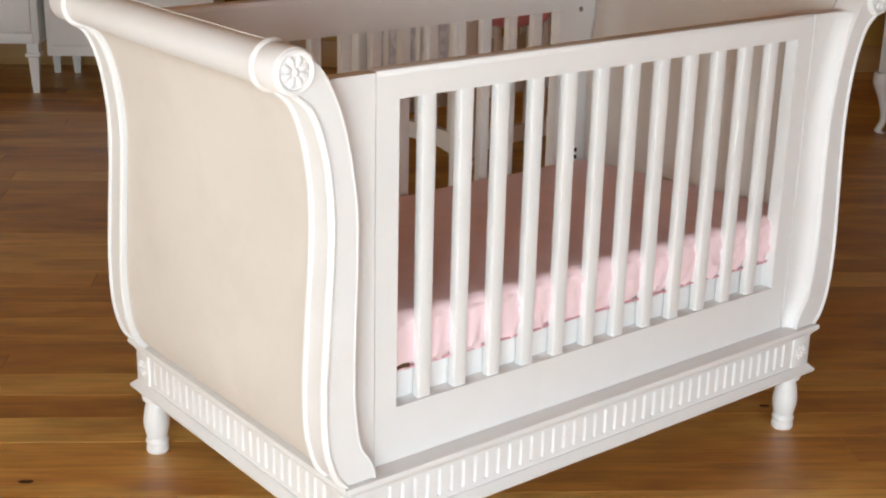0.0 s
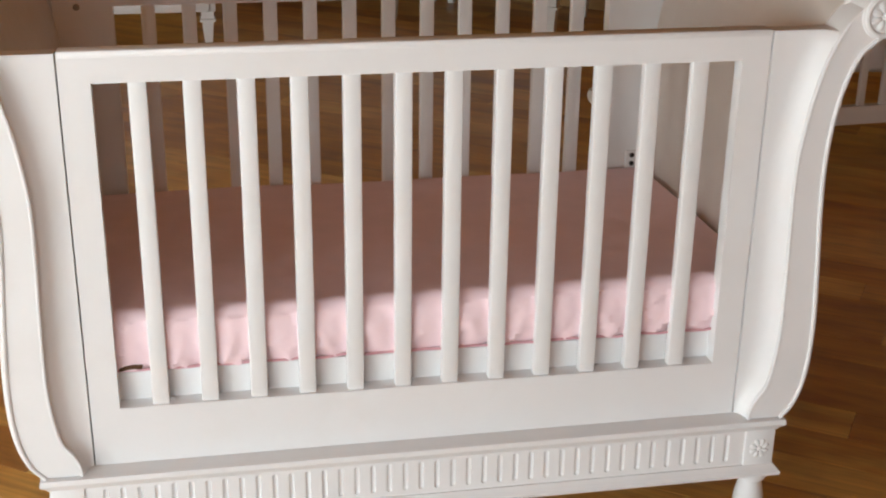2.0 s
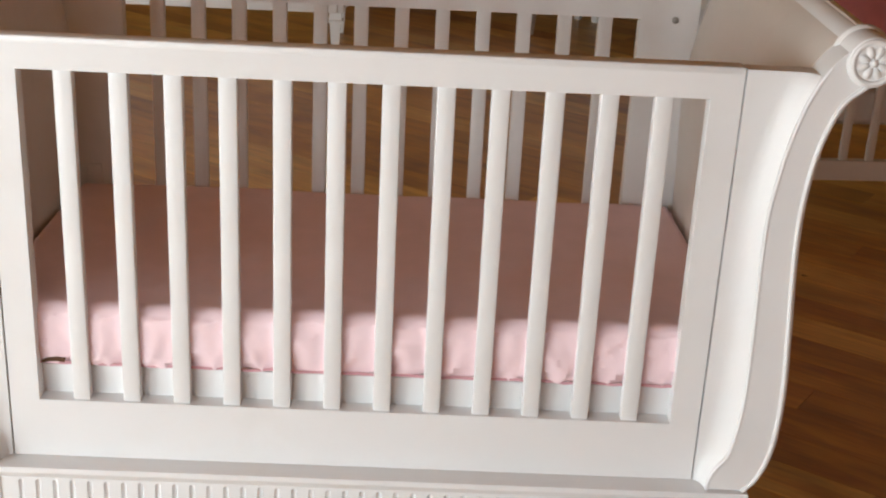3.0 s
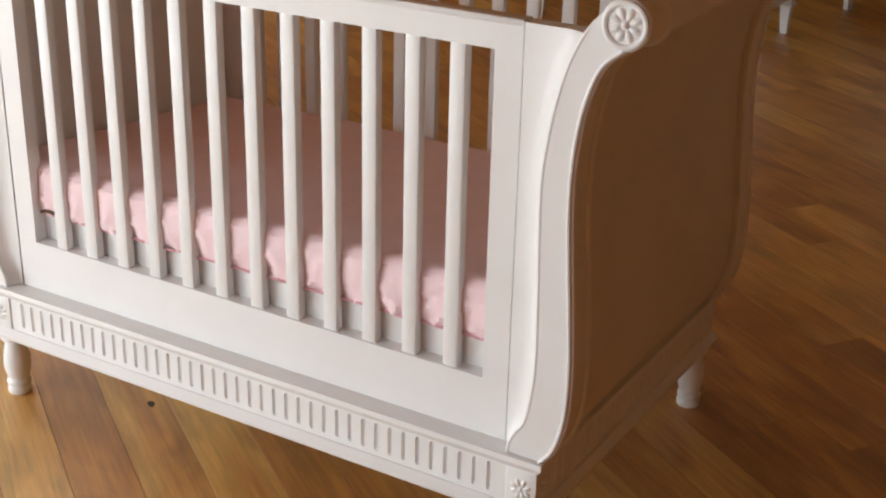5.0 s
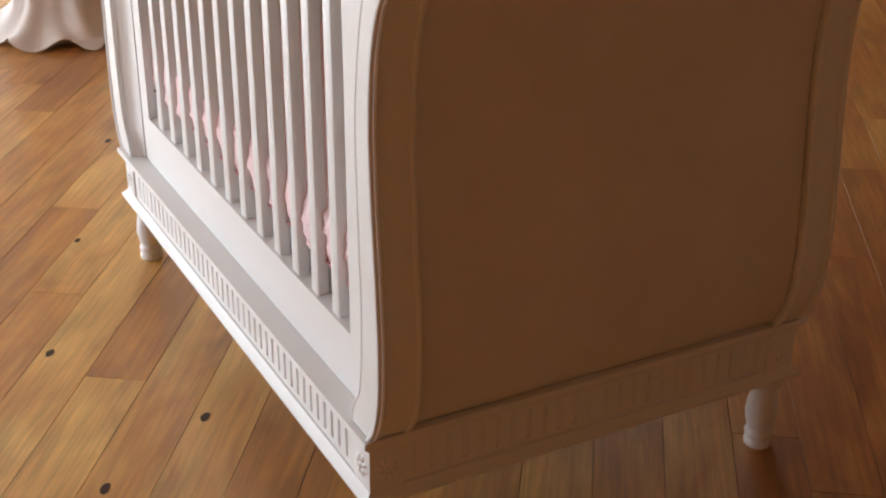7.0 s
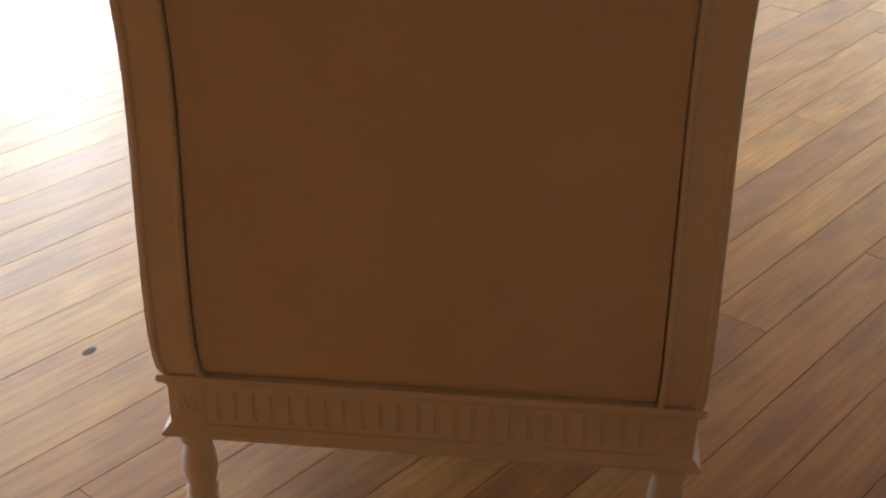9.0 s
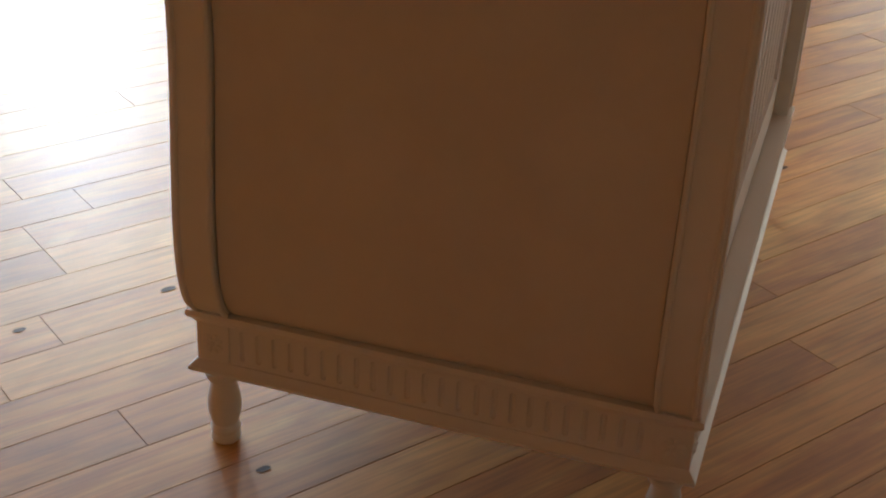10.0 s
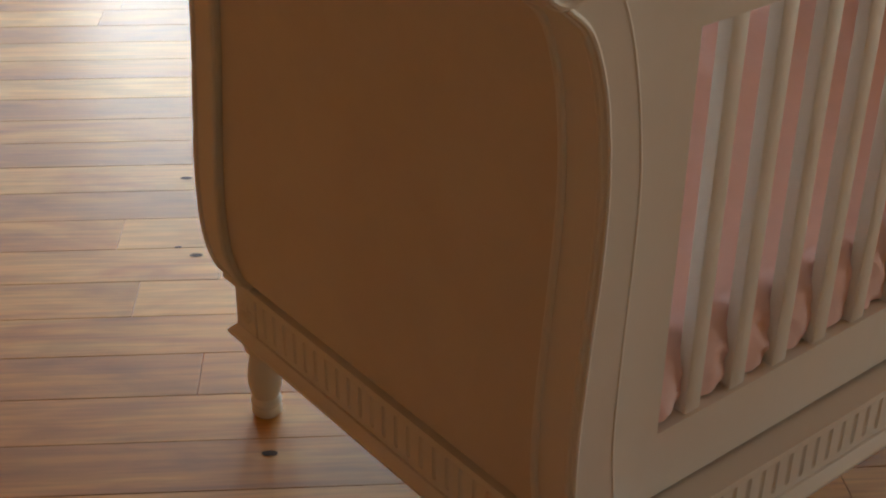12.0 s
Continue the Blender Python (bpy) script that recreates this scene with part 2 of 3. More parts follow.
def window_unit(name, at):
    w = thing(name, "white painted casement window with glazing bars", "window", at, kind="structure")
    a, z0, z1 = WIN_W / 2, WIN_Z0, WIN_Z1
    bm = bmesh.new()
    for x0, x1 in ((-a, -a + 0.06), (a - 0.06, a), (-0.03, 0.03)):
        add_box(bm, x0, x1, -0.05, 0.0, z0, z1, 0.004)
    for q0, q1 in ((z0, z0 + 0.06), (z1 - 0.06, z1)):
        add_box(bm, -a + 0.06, -0.03, -0.05, 0.0, q0, q1, 0.004)
        add_box(bm, 0.03, a - 0.06, -0.05, 0.0, q0, q1, 0.004)
    part("window_frame", bm, WINFRAME, w)
    part("window_sill", box(-a - 0.05, a + 0.05, 0.002, 0.09, z0 - 0.045, z0 - 0.005, 0.006), WINFRAME, w)
    return w


def room():
    lu, lv = U1 - U0, V1 - V0
    wall_with_windows("wall_south", TURN @ pose(U0, V0, 0), lu, [u - U0 for u in WINDOWS_V], "beige painted wall with a row of tall windows", WALL)
    wall_with_windows("wall_west", TURN @ pose(U0, V1, 0, 0, 0, -90), lv, [V1 - v for v in WINDOWS_U[::-1]], "beige painted wall with five tall windows", WALL)
    wall_with_windows("wall_north", TURN @ pose(U1, V1, 0, 0, 0, 180), lu, [], "plain cream painted wall", WALL_LIGHT)
    wall_with_windows("wall_east", TURN @ pose(U1, V0, 0, 0, 0, 90), lv, [], "plain unseen wall, tan to bounce warm light", WALL_EAST)
    for i, u in enumerate(WINDOWS_V):
        window_unit(f"window_{i + 1}", TURN @ pose(u, V0 - 0.001, 0))
    for i, v in enumerate(WINDOWS_U):
        window_unit(f"window_{i + 1 + len(WINDOWS_V)}", TURN @ pose(U0 - 0.001, v, 0, 0, 0, -90))
    c = new("ceiling", mesh_of(box(U0 - 0.2, U1 + 0.2, V0 - 0.2, V1 + 0.2, HIGH, HIGH + 0.1), "ceiling", CEIL, False))
    c.matrix_world = TURN
    tagged(c, "plain warm cream painted ceiling", "ceiling", kind="structure")
    bb = bmesh.new()
    add_box(bb, U0 + 0.002, U1 - 0.002, V1 - 0.02, V1 - 0.002, 0.002, 0.16, 0.004)
    add_box(bb, U1 - 0.02, U1 - 0.002, V0 + 0.002, V1 - 0.022, 0.002, 0.16, 0.004)
    add_box(bb, U0 + 0.002, U0 + 0.02, V0 + 0.022, V1 - 0.022, 0.002, 0.16, 0.004)
    add_box(bb, U0 + 0.022, U1 - 0.022, V0 + 0.002, V0 + 0.02, 0.002, 0.16, 0.004)
    b = new("baseboard", mesh_of(bb, "baseboard", TRIM))
    b.matrix_world = TURN
    tagged(b, "honey-coloured varnished wooden baseboard", "baseboard", kind="structure")


room()

# ---- crib ----------------------------------------------------------------------------
HALF = 0.706                     # half length of the base
DEEP = 0.447                     # half depth of the base
OPEN, GAP, SLAT = 0.570, 0.0587, 0.0314
SCROLL = (0.815, 1.111)
OUTER = smooth_line([(0.712, 0.303), (0.737, 0.335), (0.755, 0.40), (0.759, 0.50), (0.752, 0.62), (0.743, 0.74), (0.740, 0.83),
                     (0.745, 0.91), (0.758, 0.98), (0.781, 1.038), (0.815, 1.070)])
INNER = smooth_line([(0.642, 0.303), (0.645, 0.325), (0.656, 0.348), (0.674, 0.376), (0.684, 0.430), (0.689, 0.50), (0.687, 0.62), (0.683, 0.73), (0.682, 0.83),
                     (0.689, 0.90), (0.701, 0.97), (0.723, 1.045), (0.759, 1.110), (0.812, 1.152)])


def rosette(bm, at, r, petals=8):
    """A carved flower in relief on both faces that look along y: rounded petals round a button."""
    x, y, z = at
    rings, n = 14, petals * 10

    def relief(q, a):
        da = (a * petals / (2 * math.pi)) % 1 - 0.5
        da *= 2 * math.pi / petals
        rad, tan = (q * math.cos(da) - 0.62) / 0.35, q * math.sin(da) / 0.21
        petal = 0.17 * math.sqrt(max(0.0, 1 - rad * rad - tan * tan))
        button = 0.24 * math.sqrt(max(0.0, 1 - (q / 0.22) ** 2))
        return 0.02 + max(petal, button)

    for side in (-1, 1):
        mid = bm.verts.new((x, y + side * r * relief(0, 0), z))
        last = None
        for i in range(1, rings + 1):
            q = i / rings
            ring = [bm.verts.new((x + q * r * math.cos(a), y + side * r * (relief(q, a) if i < rings else 0), z + q * r * math.sin(a))) for a in (2 * math.pi * k / n for k in range(n))]
            for k in range(n):
                if last:
                    bm.faces.new((last[k], last[(k + 1) % n], ring[(k + 1) % n], ring[k]))
                else:
                    bm.faces.new((mid, ring[(k + 1) % n], ring[k]))
            last = ring
    bmesh.ops.remove_doubles(bm, verts=bm.verts, dist=1e-6)
    return bm


def fluted_cell(pitch, z0, z1, f0, f1, wide, deep):
    """One stretch of the frieze, its face on y = 0: a flat field with an upright round-ended flute sunk into it."""
    bm = bmesh.new()
    n, r = 7, wide / 2
    line = [(r * math.cos(a), f1 - r + r * math.sin(a)) for a in (math.pi * k / n for k in range(n + 1))]
    line += [(r * math.cos(a), f0 + r + r * math.sin(a)) for a in (math.pi + math.pi * k / n for k in range(n + 1))]
    c, zm, hx = 2 * (n + 1), (f0 + f1) / 2, pitch / 2
    corners = {n // 2 - 1: (hx, z1), n // 2 + 2: (-hx, z1), n + 1 + n // 2 - 1: (-hx, z0), n + 1 + n // 2 + 2: (hx, z0)}
    outer = []
    for i, (x, z) in enumerate(line):
        if i in corners:
            outer.append(corners[i])
        elif n // 2 - 1 < i < n // 2 + 2:
            outer.append((x, z1))
        elif n + 1 + n // 2 - 1 < i < n + 1 + n // 2 + 2:
            outer.append((x, z0))
        else:
            outer.append((math.copysign(hx, x), z))
    rings = [[bm.verts.new((x, 0, z)) for x, z in outer]]
    for inset, y in ((0.0, 0.0), (0.12, 0.35), (0.42, 0.8), (0.8, 1.0)):
        ring = []
        for x, z in line:
            mid = min(max(z, f0 + r), f1 - r)
            ring.append(bm.verts.new((x * (1 - inset), y * deep, mid + (z - mid) * (1 - inset))))
        rings.append(ring)
    for p, q in zip(rings, rings[1:]):
        for i in range(c):
            bm.faces.new((p[i], p[(i + 1) % c], q[(i + 1) % c], q[i]))
    bm.faces.new(rings[-1])
    return bm


def crib():
    c = thing("crib", "white lacquered sleigh crib with scrolled ends and turned legs", "crib", pose(0, 0, -0.010))

    # base: core, corner blocks, mouldings and fluted friezes between the blocks
    base = part("base", box(-HALF + 0.012, HALF - 0.012, YC - DEEP + 0.012, YC + DEEP - 0.012, 0.186, 0.278), WHITE, c, "white moulded base with fluted sides")
    block = mesh_of(box(-0.031, 0.031, -0.031, 0.031, 0.190, 0.2775, 0.0012), "corner_block", WHITE)
    for sx in (-1, 1):
        for sy in (-1, 1):
            o = new("corner_block", block)
            o.parent = base
            o.location = (sx * (HALF - 0.031), YC + sy * (DEEP - 0.031), 0)
    for name, z0, rows in (("top_moulding", 0.276, ((0.002, 0), (0.004, 0.005), (0.011, 0.011), (0.0145, 0.017), (0.013, 0.0265))),
                           ("bottom_moulding", 0.173, ((0.002, 0), (0.013, 0.002), (0.0145, 0.009), (0.008, 0.015), (0.001, 0.023)))):
        bm = bmesh.new()
        rings = [[bm.verts.new((sx * (HALF + o), YC + sy * (DEEP + o), z0 + h)) for sx, sy in ((-1, -1), (1, -1), (1, 1), (-1, 1))] for o, h in rows]
        for a, b in zip(rings, rings[1:]):
            for k in range(4):
                bm.faces.new((a[k], a[(k + 1) % 4], b[(k + 1) % 4], b[k]))
        bm.faces.new(rings[0][::-1])
        bm.faces.new(rings[-1])
        part(name, bm, WHITE, c)
    for pitch, count, half, places in ((0.0311, 40, 0.644, ((0, 0, YC - DEEP + 0.004), (180, 0, YC + DEEP - 0.004))),
                                       (0.0313, 24, 0.385, ((90, HALF - 0.004, YC), (-90, -HALF + 0.004, YC)))):
        cell = mesh_of(fluted_cell(pitch, 0.190, 0.2775, 0.206, 0.268, 0.0105, 0.0052), "flute", WHITE)
        span = count * pitch / 2
        for turn, x, y in places:
            at = pose(x, y, 0, 0, 0, turn)
            for q0, q1 in ((-half, -span), (span, half)):
                fr = part("frieze_end", box(q0, q1, 0, 0.007, 0.190, 0.2775), WHITE, base, smooth=False)
                fr.matrix_basis = at
            for k in range(count):
                o = new("flute", cell)
                o.parent = base
                o.matrix_basis = at @ pose((k - (count - 1) / 2) * pitch, 0, 0)
    flower = bmesh.new()
    rosette(flower, (0, 0, 0), 0.0215)
    flower = mesh_of(flower, "rosette", WHITE)
    for sx in (-1, 1):
        for sy in (-1, 1):
            for x, y, turn in ((sx * (HALF - 0.031), YC + sy * (DEEP + 0.0004), 0), (sx * (HALF + 0.0004), YC + sy * (DEEP - 0.031), 90)):
                o = new("rosette", flower)
                o.parent = base
                o.matrix_basis = pose(x, y, 0.234, 0, 0, turn)

    # turned legs
    prof = [(0.024, 0.0), (0.0275, 0.004), (0.028, 0.012), (0.025, 0.019), (0.0265, 0.023), (0.029, 0.028), (0.0265, 0.034), (0.024, 0.038), (0.0265, 0.046),
            (0.0305, 0.062), (0.0315, 0.074), (0.030, 0.092), (0.026, 0.112), (0.0225, 0.126), (0.0225, 0.129), (0.031, 0.132), (0.033, 0.138), (0.031, 0.144),
            (0.0255, 0.146), (0.0255, 0.153)]
    leg = bmesh.new()
    add_lathe(leg, [(r, 0.010 + h * 1.065) for r, h in prof], 28)
    leg = mesh_of(leg, "leg", WHITE)
    for sx in (-1, 1):
        for sy in (-1, 1):
            o = new("leg", leg)
            o.parent = c
            o.location = (sx * 0.680, YC + sy * 0.411, 0)

    # slatted long sides
    for name, y, side, top, open_top in (("front_panel", 0.010, 1, 1.082, 1.029), ("back_panel", 2 * YC - 0.010, -1, 1.082, 0.985)):
        bm = bmesh.new()
        ya, yb = sorted((y, y + side * 0.034))
        w, foot = (0.622, 0.303) if side > 0 else (0.70, 0.309)
        for x0, x1, z0, z1 in ((-w, -OPEN, foot, top), (OPEN, w, foot, top), (-OPEN, OPEN, foot, 0.418), (-OPEN, OPEN, open_top, top)):
            add_box(bm, x0, x1, ya, yb, z0, z1)
        bmesh.ops.remove_doubles(bm, verts=bm.verts, dist=0.0005)
        panel = part(name, bm, WHITE, c, "", smooth=False)
        slat = bmesh.new()
        add_box(slat, -SLAT / 2, SLAT / 2, -0.011, 0.011, 0.4165, open_top + 0.0015, 0.0035, 2)
        slat = mesh_of(slat, "slat", WHITE)
        for k in range(12):
            o = new("slat", slat)
            o.parent = panel
            o.location = (-OPEN + GAP * (k + 1) + SLAT * (k + 0.5), y + side * 0.017, 0)
        # rounded cap along the top
        cap = box(-w, w, ya - 0.0006, yb + 0.0006, top - 0.012, top + 0.003, 0.0045)
        part("cap_rail", cap, WHITE, panel)
        # boards beside the front panel, which sweep forward into the end posts
        for sx in (-1, 1) if side > 0 else ():
            rows = [p for p in INNER if p.y < 1.08] + [Vector((0.748, 1.082))]
            bm = bmesh.new()
            grid = []
            for p in rows:
                e = p.x - 0.6248
                reach = min(0.040, 0.8 * e)
                cut = [(0.6248, 0.008), (p.x - reach, 0.008), (p.x - 0.62 * reach, 0.004), (p.x - 0.30 * reach, -0.004), (p.x - 0.05 * reach, -0.014), (p.x + 0.004, -0.017),
                       (p.x + 0.012, 0.040), (0.6248, 0.042)]
                grid.append([bm.verts.new((sx * x, yy, p.y)) for x, yy in cut])
            for a, b in zip(grid, grid[1:]):
                for k in range(len(a)):
                    bm.faces.new((a[k], a[(k + 1) % len(a)], b[(k + 1) % len(a)], b[k]))
            bm.faces.new(grid[0])
            bm.faces.new(grid[-1][::-1])
            part("filler_board", bm, WHITE, c)

    # scrolled ends
    for sx in (-1, 1):
        line_o = [(sx * p.x, p.y) for p in OUTER]
        line_i = [(sx * p.x, p.y) for p in INNER]
        inset = [(sx * (p.x - 0.009), p.y) for p in OUTER]
        bm = bmesh.new()
        add_prism(bm, inset + line_i[::-1], 0.0495, 2 * YC - 0.0495)
        end = part("end_panel", bm, WORN, c, "curved white end panel with a smooth field")
        for y0, y1, out in ((-0.024, 0.046, -1), (2 * YC - 0.046, 2 * YC + 0.024, 1)):
            bm = bmesh.new()
            add_prism(bm, line_o + line_i[::-1], y0, y1)
            bmesh.ops.bevel(bm, geom=[e for e in bm.edges if abs(e.verts[0].co.y - e.verts[1].co.y) < 1e-5], offset=0.003, segments=2, affect="EDGES")
            part("end_post", bm, WHITE, end)
            face = y0 if out < 0 else y1
            inner_y = y1 if out < 0 else y0
            for shift, y, r in ((0.001, inner_y + out * 0.0045, 0.0055), (0.0005, face - out * 0.006, 0.005), (-0.003, face + out * 0.0005, 0.0042)):
                bm = bmesh.new()
                add_tube(bm, [(sx * (p.x + shift), y, p.y) for p in OUTER], r)
                part("bead", bm, WHITE, end)
            bm = bmesh.new()
            add_tube(bm, [(sx * (p.x + 0.003), face - out * 0.0022, p.y) for p in INNER[:-6]], 0.0034)
            part("inner_bead", bm, WHITE, end)
            # scroll block with its rim and flower
            bm = bmesh.new()
            a, b = (face - 0.006, inner_y + 0.002) if out < 0 else (inner_y - 0.002, face + 0.006)
            prof = [(0.036, 0), (0.041, 0.002), (0.0425, 0.006), (0.0425, b - a - 0.016), (0.047, b - a - 0.011), (0.048, b - a - 0.006), (0.046, b - a), (0.040, b - a + 0.002)]
            if out > 0:
                prof = [(r, b - a - h) for r, h in prof[::-1]]
            add_lathe(bm, prof, 36, "y", (sx * SCROLL[0], a, SCROLL[1]))
            part("scroll_block", bm, WHITE, end)
            bm = bmesh.new()
            fy = a if out < 0 else b
            ring = [(sx * SCROLL[0] + 0.0345 * math.cos(2 * math.pi * k / 32), fy, SCROLL[1] + 0.0345 * math.sin(2 * math.pi * k / 32)) for k in range(32)]
            add_tube(bm, ring, 0.005, 8, True)
            part("scroll_rim", bm, WHITE, end)
            bm = bmesh.new()
            rosette(bm, (sx * SCROLL[0], fy, SCROLL[1]), 0.0285)
            part("scroll_rosette", bm, WHITE, end, "carved flower rosette")
        bm = bmesh.new()
        add_lathe(bm, [(0.039, 0.04), (0.039, 2 * YC - 0.04)], 36, "y", (sx * SCROLL[0], 0, SCROLL[1]))
        part("top_roll", bm, WHITE, end)

    # mattress support
    part("mattress_board", box(-0.675, 0.675, 0.0432, 0.804, 0.4165, 0.474, 0.003), WHITE, c)
    # white brackets that hold the mattress board, each with two dark screws, and a bolt higher up
    back = 2 * YC - 0.044
    for sx in (-1, 1):
        bracket = part("bracket", box(sx * 0.648 - 0.017, sx * 0.648 + 0.017, back - 0.006, back, 0.45, 0.595, 0.004), WHITE, c, "white painted metal bracket")
        for z in (0.562, 0.583) if sx > 0 else ():
            bm = bmesh.new()
            add_lathe(bm, [(0.0055, -0.0025), (0.0065, 0.0)], 12, "y", (sx * 0.648, back - 0.006, z))
            part("screw", bm, SCREW, bracket, "dark screw head")
        bm = bmesh.new()
        add_lathe(bm, [(0.005, -0.003), (0.0075, -0.0015), (0.0075, 0.0)], 14, "y", (sx * 0.648, back, 0.985))
        part("bolt", bm, METAL, c, "steel connecting bolt")
    return c


crib()


def mattress():
    t = thing("mattress", "crib mattress in a pink fitted cotton sheet", "mattress", pose(0, 0.420, 0.466))
    bm = bmesh.new()
    hx, hy, hz = 0.683, 0.386, 0.128
    nx, ny = 260, 48
    creases = ((-0.475, 0.5), (-0.452, 0.62), (-0.385, 0.55), (-0.355, 0.7), (-0.26, 0.4), (-0.17, -0.5), (-0.04, 0.55), (0.07, 0.6), (0.16, 0.45), (0.245, 0.6), (0.27, 0.75), (0.36, 0.5), (0.45, 0.6), (0.55, 0.55))
    grid = {}

    def height(x, y):
        ex, ey = (1 - abs(x) / hx), (1 - abs(y) / hy)
        e = min(ex * hx, ey * hy)
        drop = 0.016 * max(0, 1 - e / 0.022) ** 2
        n = noise.noise(Vector((x * 5, y * 5, 1.3))) * 0.004 + noise.noise(Vector((x * 14, y * 14, 7.7))) * 0.0014
        return hz - 0.022 * (1 + y / hy) - drop + n - 0.008 * max(0, 1 - e / 0.25)

    for i in range(nx + 1):
        for j in range(ny + 1):
            a, b = -1 + 2 * i / nx, -1 + 2 * j / ny
            x, y = hx * math.sin(a * math.pi / 2), hy * math.sin(b * math.pi / 2)
            grid[i, j] = bm.verts.new((x, y, height(x, y)))
    for i in range(nx):
        for j in range(ny):
            bm.faces.new((grid[i, j], grid[i + 1, j], grid[i + 1, j + 1], grid[i, j + 1]))
    rim = [grid[i, 0] for i in range(nx + 1)] + [grid[nx, j] for j in range(1, ny + 1)] + [grid[i, ny] for i in range(nx - 1, -1, -1)] + [grid[0, j] for j in range(ny - 1, 0, -1)]
    prev = rim
    for k, (f, o) in enumerate(((0.96, 0.002), (0.88, 0.0042), (0.76, 0.005), (0.64, 0.0052), (0.52, 0.005), (0.40, 0.0045), (0.29, 0.003), (0.18, 0.001), (0.06, -0.004))):
        ring = []
        for v in rim:
            x, y, z = v.co.x, v.co.y, f * v.co.z
            n = Vector((x / hx if abs(x) > hx - 0.001 else 0, y / hy if abs(y) > hy - 0.001 else 0, 0))
            s = x + y
            fold = noise.noise(Vector((s * 13 + z * 16, z * 9, 3.1))) * 0.0085 * (1.3 - z / 0.1) + noise.noise(Vector((s * 38 - z * 60, 5, z * 24))) * 0.0085
            fold += 0.005 * math.cos(2 * math.pi * x / 0.0909) * (1 - z / 0.12)
            if y < -hy + 0.001:      # slanting pulls from the elastic hem
                for at, lean in creases:
                    fold += 0.0075 * math.exp(-((x - at - lean * z) / 0.0075) ** 2) * max(0, 1 - z / 0.075)
            hang = 0.06 * max(0, 1 - z / 0.09) if y > hy - 0.001 and abs(x) < hx - 0.03 else 0.0
            ring.append(bm.verts.new((x + n.x * (o + fold), y + n.y * (o + fold + 0.30 * hang), z - hang)))
        for i in range(len(rim)):
            bm.faces.new((prev[i], prev[(i + 1) % len(rim)], ring[(i + 1) % len(rim)], ring[i]))
        prev = ring
    bm.faces.new(prev)
    part("fitted_sheet", bm, PINK, t)
    bm = bmesh.new()
    n = 60
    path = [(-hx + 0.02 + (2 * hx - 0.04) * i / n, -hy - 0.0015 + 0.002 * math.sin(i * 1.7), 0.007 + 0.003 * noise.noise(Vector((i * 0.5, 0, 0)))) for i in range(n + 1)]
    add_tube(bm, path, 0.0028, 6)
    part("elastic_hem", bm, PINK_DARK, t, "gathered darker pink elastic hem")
    # a small dark brown piece that peeps out under the hem
    bm = bmesh.new()
    add_prism(bm, [(-0.566, 0.0075), (-0.555, 0.0105), (-0.540, 0.012), (-0.526, 0.0105), (-0.524, 0.017), (-0.540, 0.0205), (-0.556, 0.018), (-0.567, 0.012)], -hy - 0.007, -hy + 0.004)
    part("dark_tab", bm, DARK_GAP, t, "small dark brown piece below the hem")
    return t


mattress()

# ---- other furniture in the room --------------------------------------------------------


def sweep_leg(bm, points, radii, n=10):
    """A bent leg: rings of changing radius along a line."""
    rings = []
    for p, r in zip(points, radii):
        rings.append([bm.verts.new(Vector(p) + Vector((r * math.cos(2 * math.pi * k / n), r * math.sin(2 * math.pi * k / n), 0))) for k in range(n)])
    for a, b in zip(rings, rings[1:]):
        for k in range(n):
            bm.faces.new((a[k], a[(k + 1) % n], b[(k + 1) % n], b[k]))
    bm.faces.new(rings[0][::-1])
    bm.faces.new(rings[-1])
    return bm


def cabriole(high, dx, dy, out=0.035):
    """A cabriole leg that bows towards (dx, dy), its top at the origin of x and y."""
    line = smooth_line([(0, 0.022, 0), (0.3, 0.019, 0.05), (-0.1, 0.017, 0.25), (0.25, 0.024, 0.55), (0.75, 0.036, 0.82), (0.6, 0.042, 1.0)], 4)
    return sweep_leg(bmesh.new(), [(dx * out * (1.3 if p.z < 0.12 else 1) * p.x, dy * out * p.x, p.z * high) for p in line], [p.y for p in line])


def tapered_leg(high):
    """A square tapered leg with a collar."""
    bm = bmesh.new()
    rows = ((0.016, 0), (0.027, high * 0.72), (0.038, high * 0.74), (0.038, high * 0.80), (0.030, high * 0.82), (0.030, high))
    rings = [[bm.verts.new((sx * r, sy * r, z)) for sx, sy in ((-1, -1), (1, -1), (1, 1), (-1, 1))] for r, z in rows]
    for a, b in zip(rings, rings[1:]):
        for k in range(4):
            bm.faces.new((a[k], a[(k + 1) % 4], b[(k + 1) % 4], b[k]))
    bm.faces.new(rings[0][::-1])
    bm.faces.new(rings[-1])
    return bm


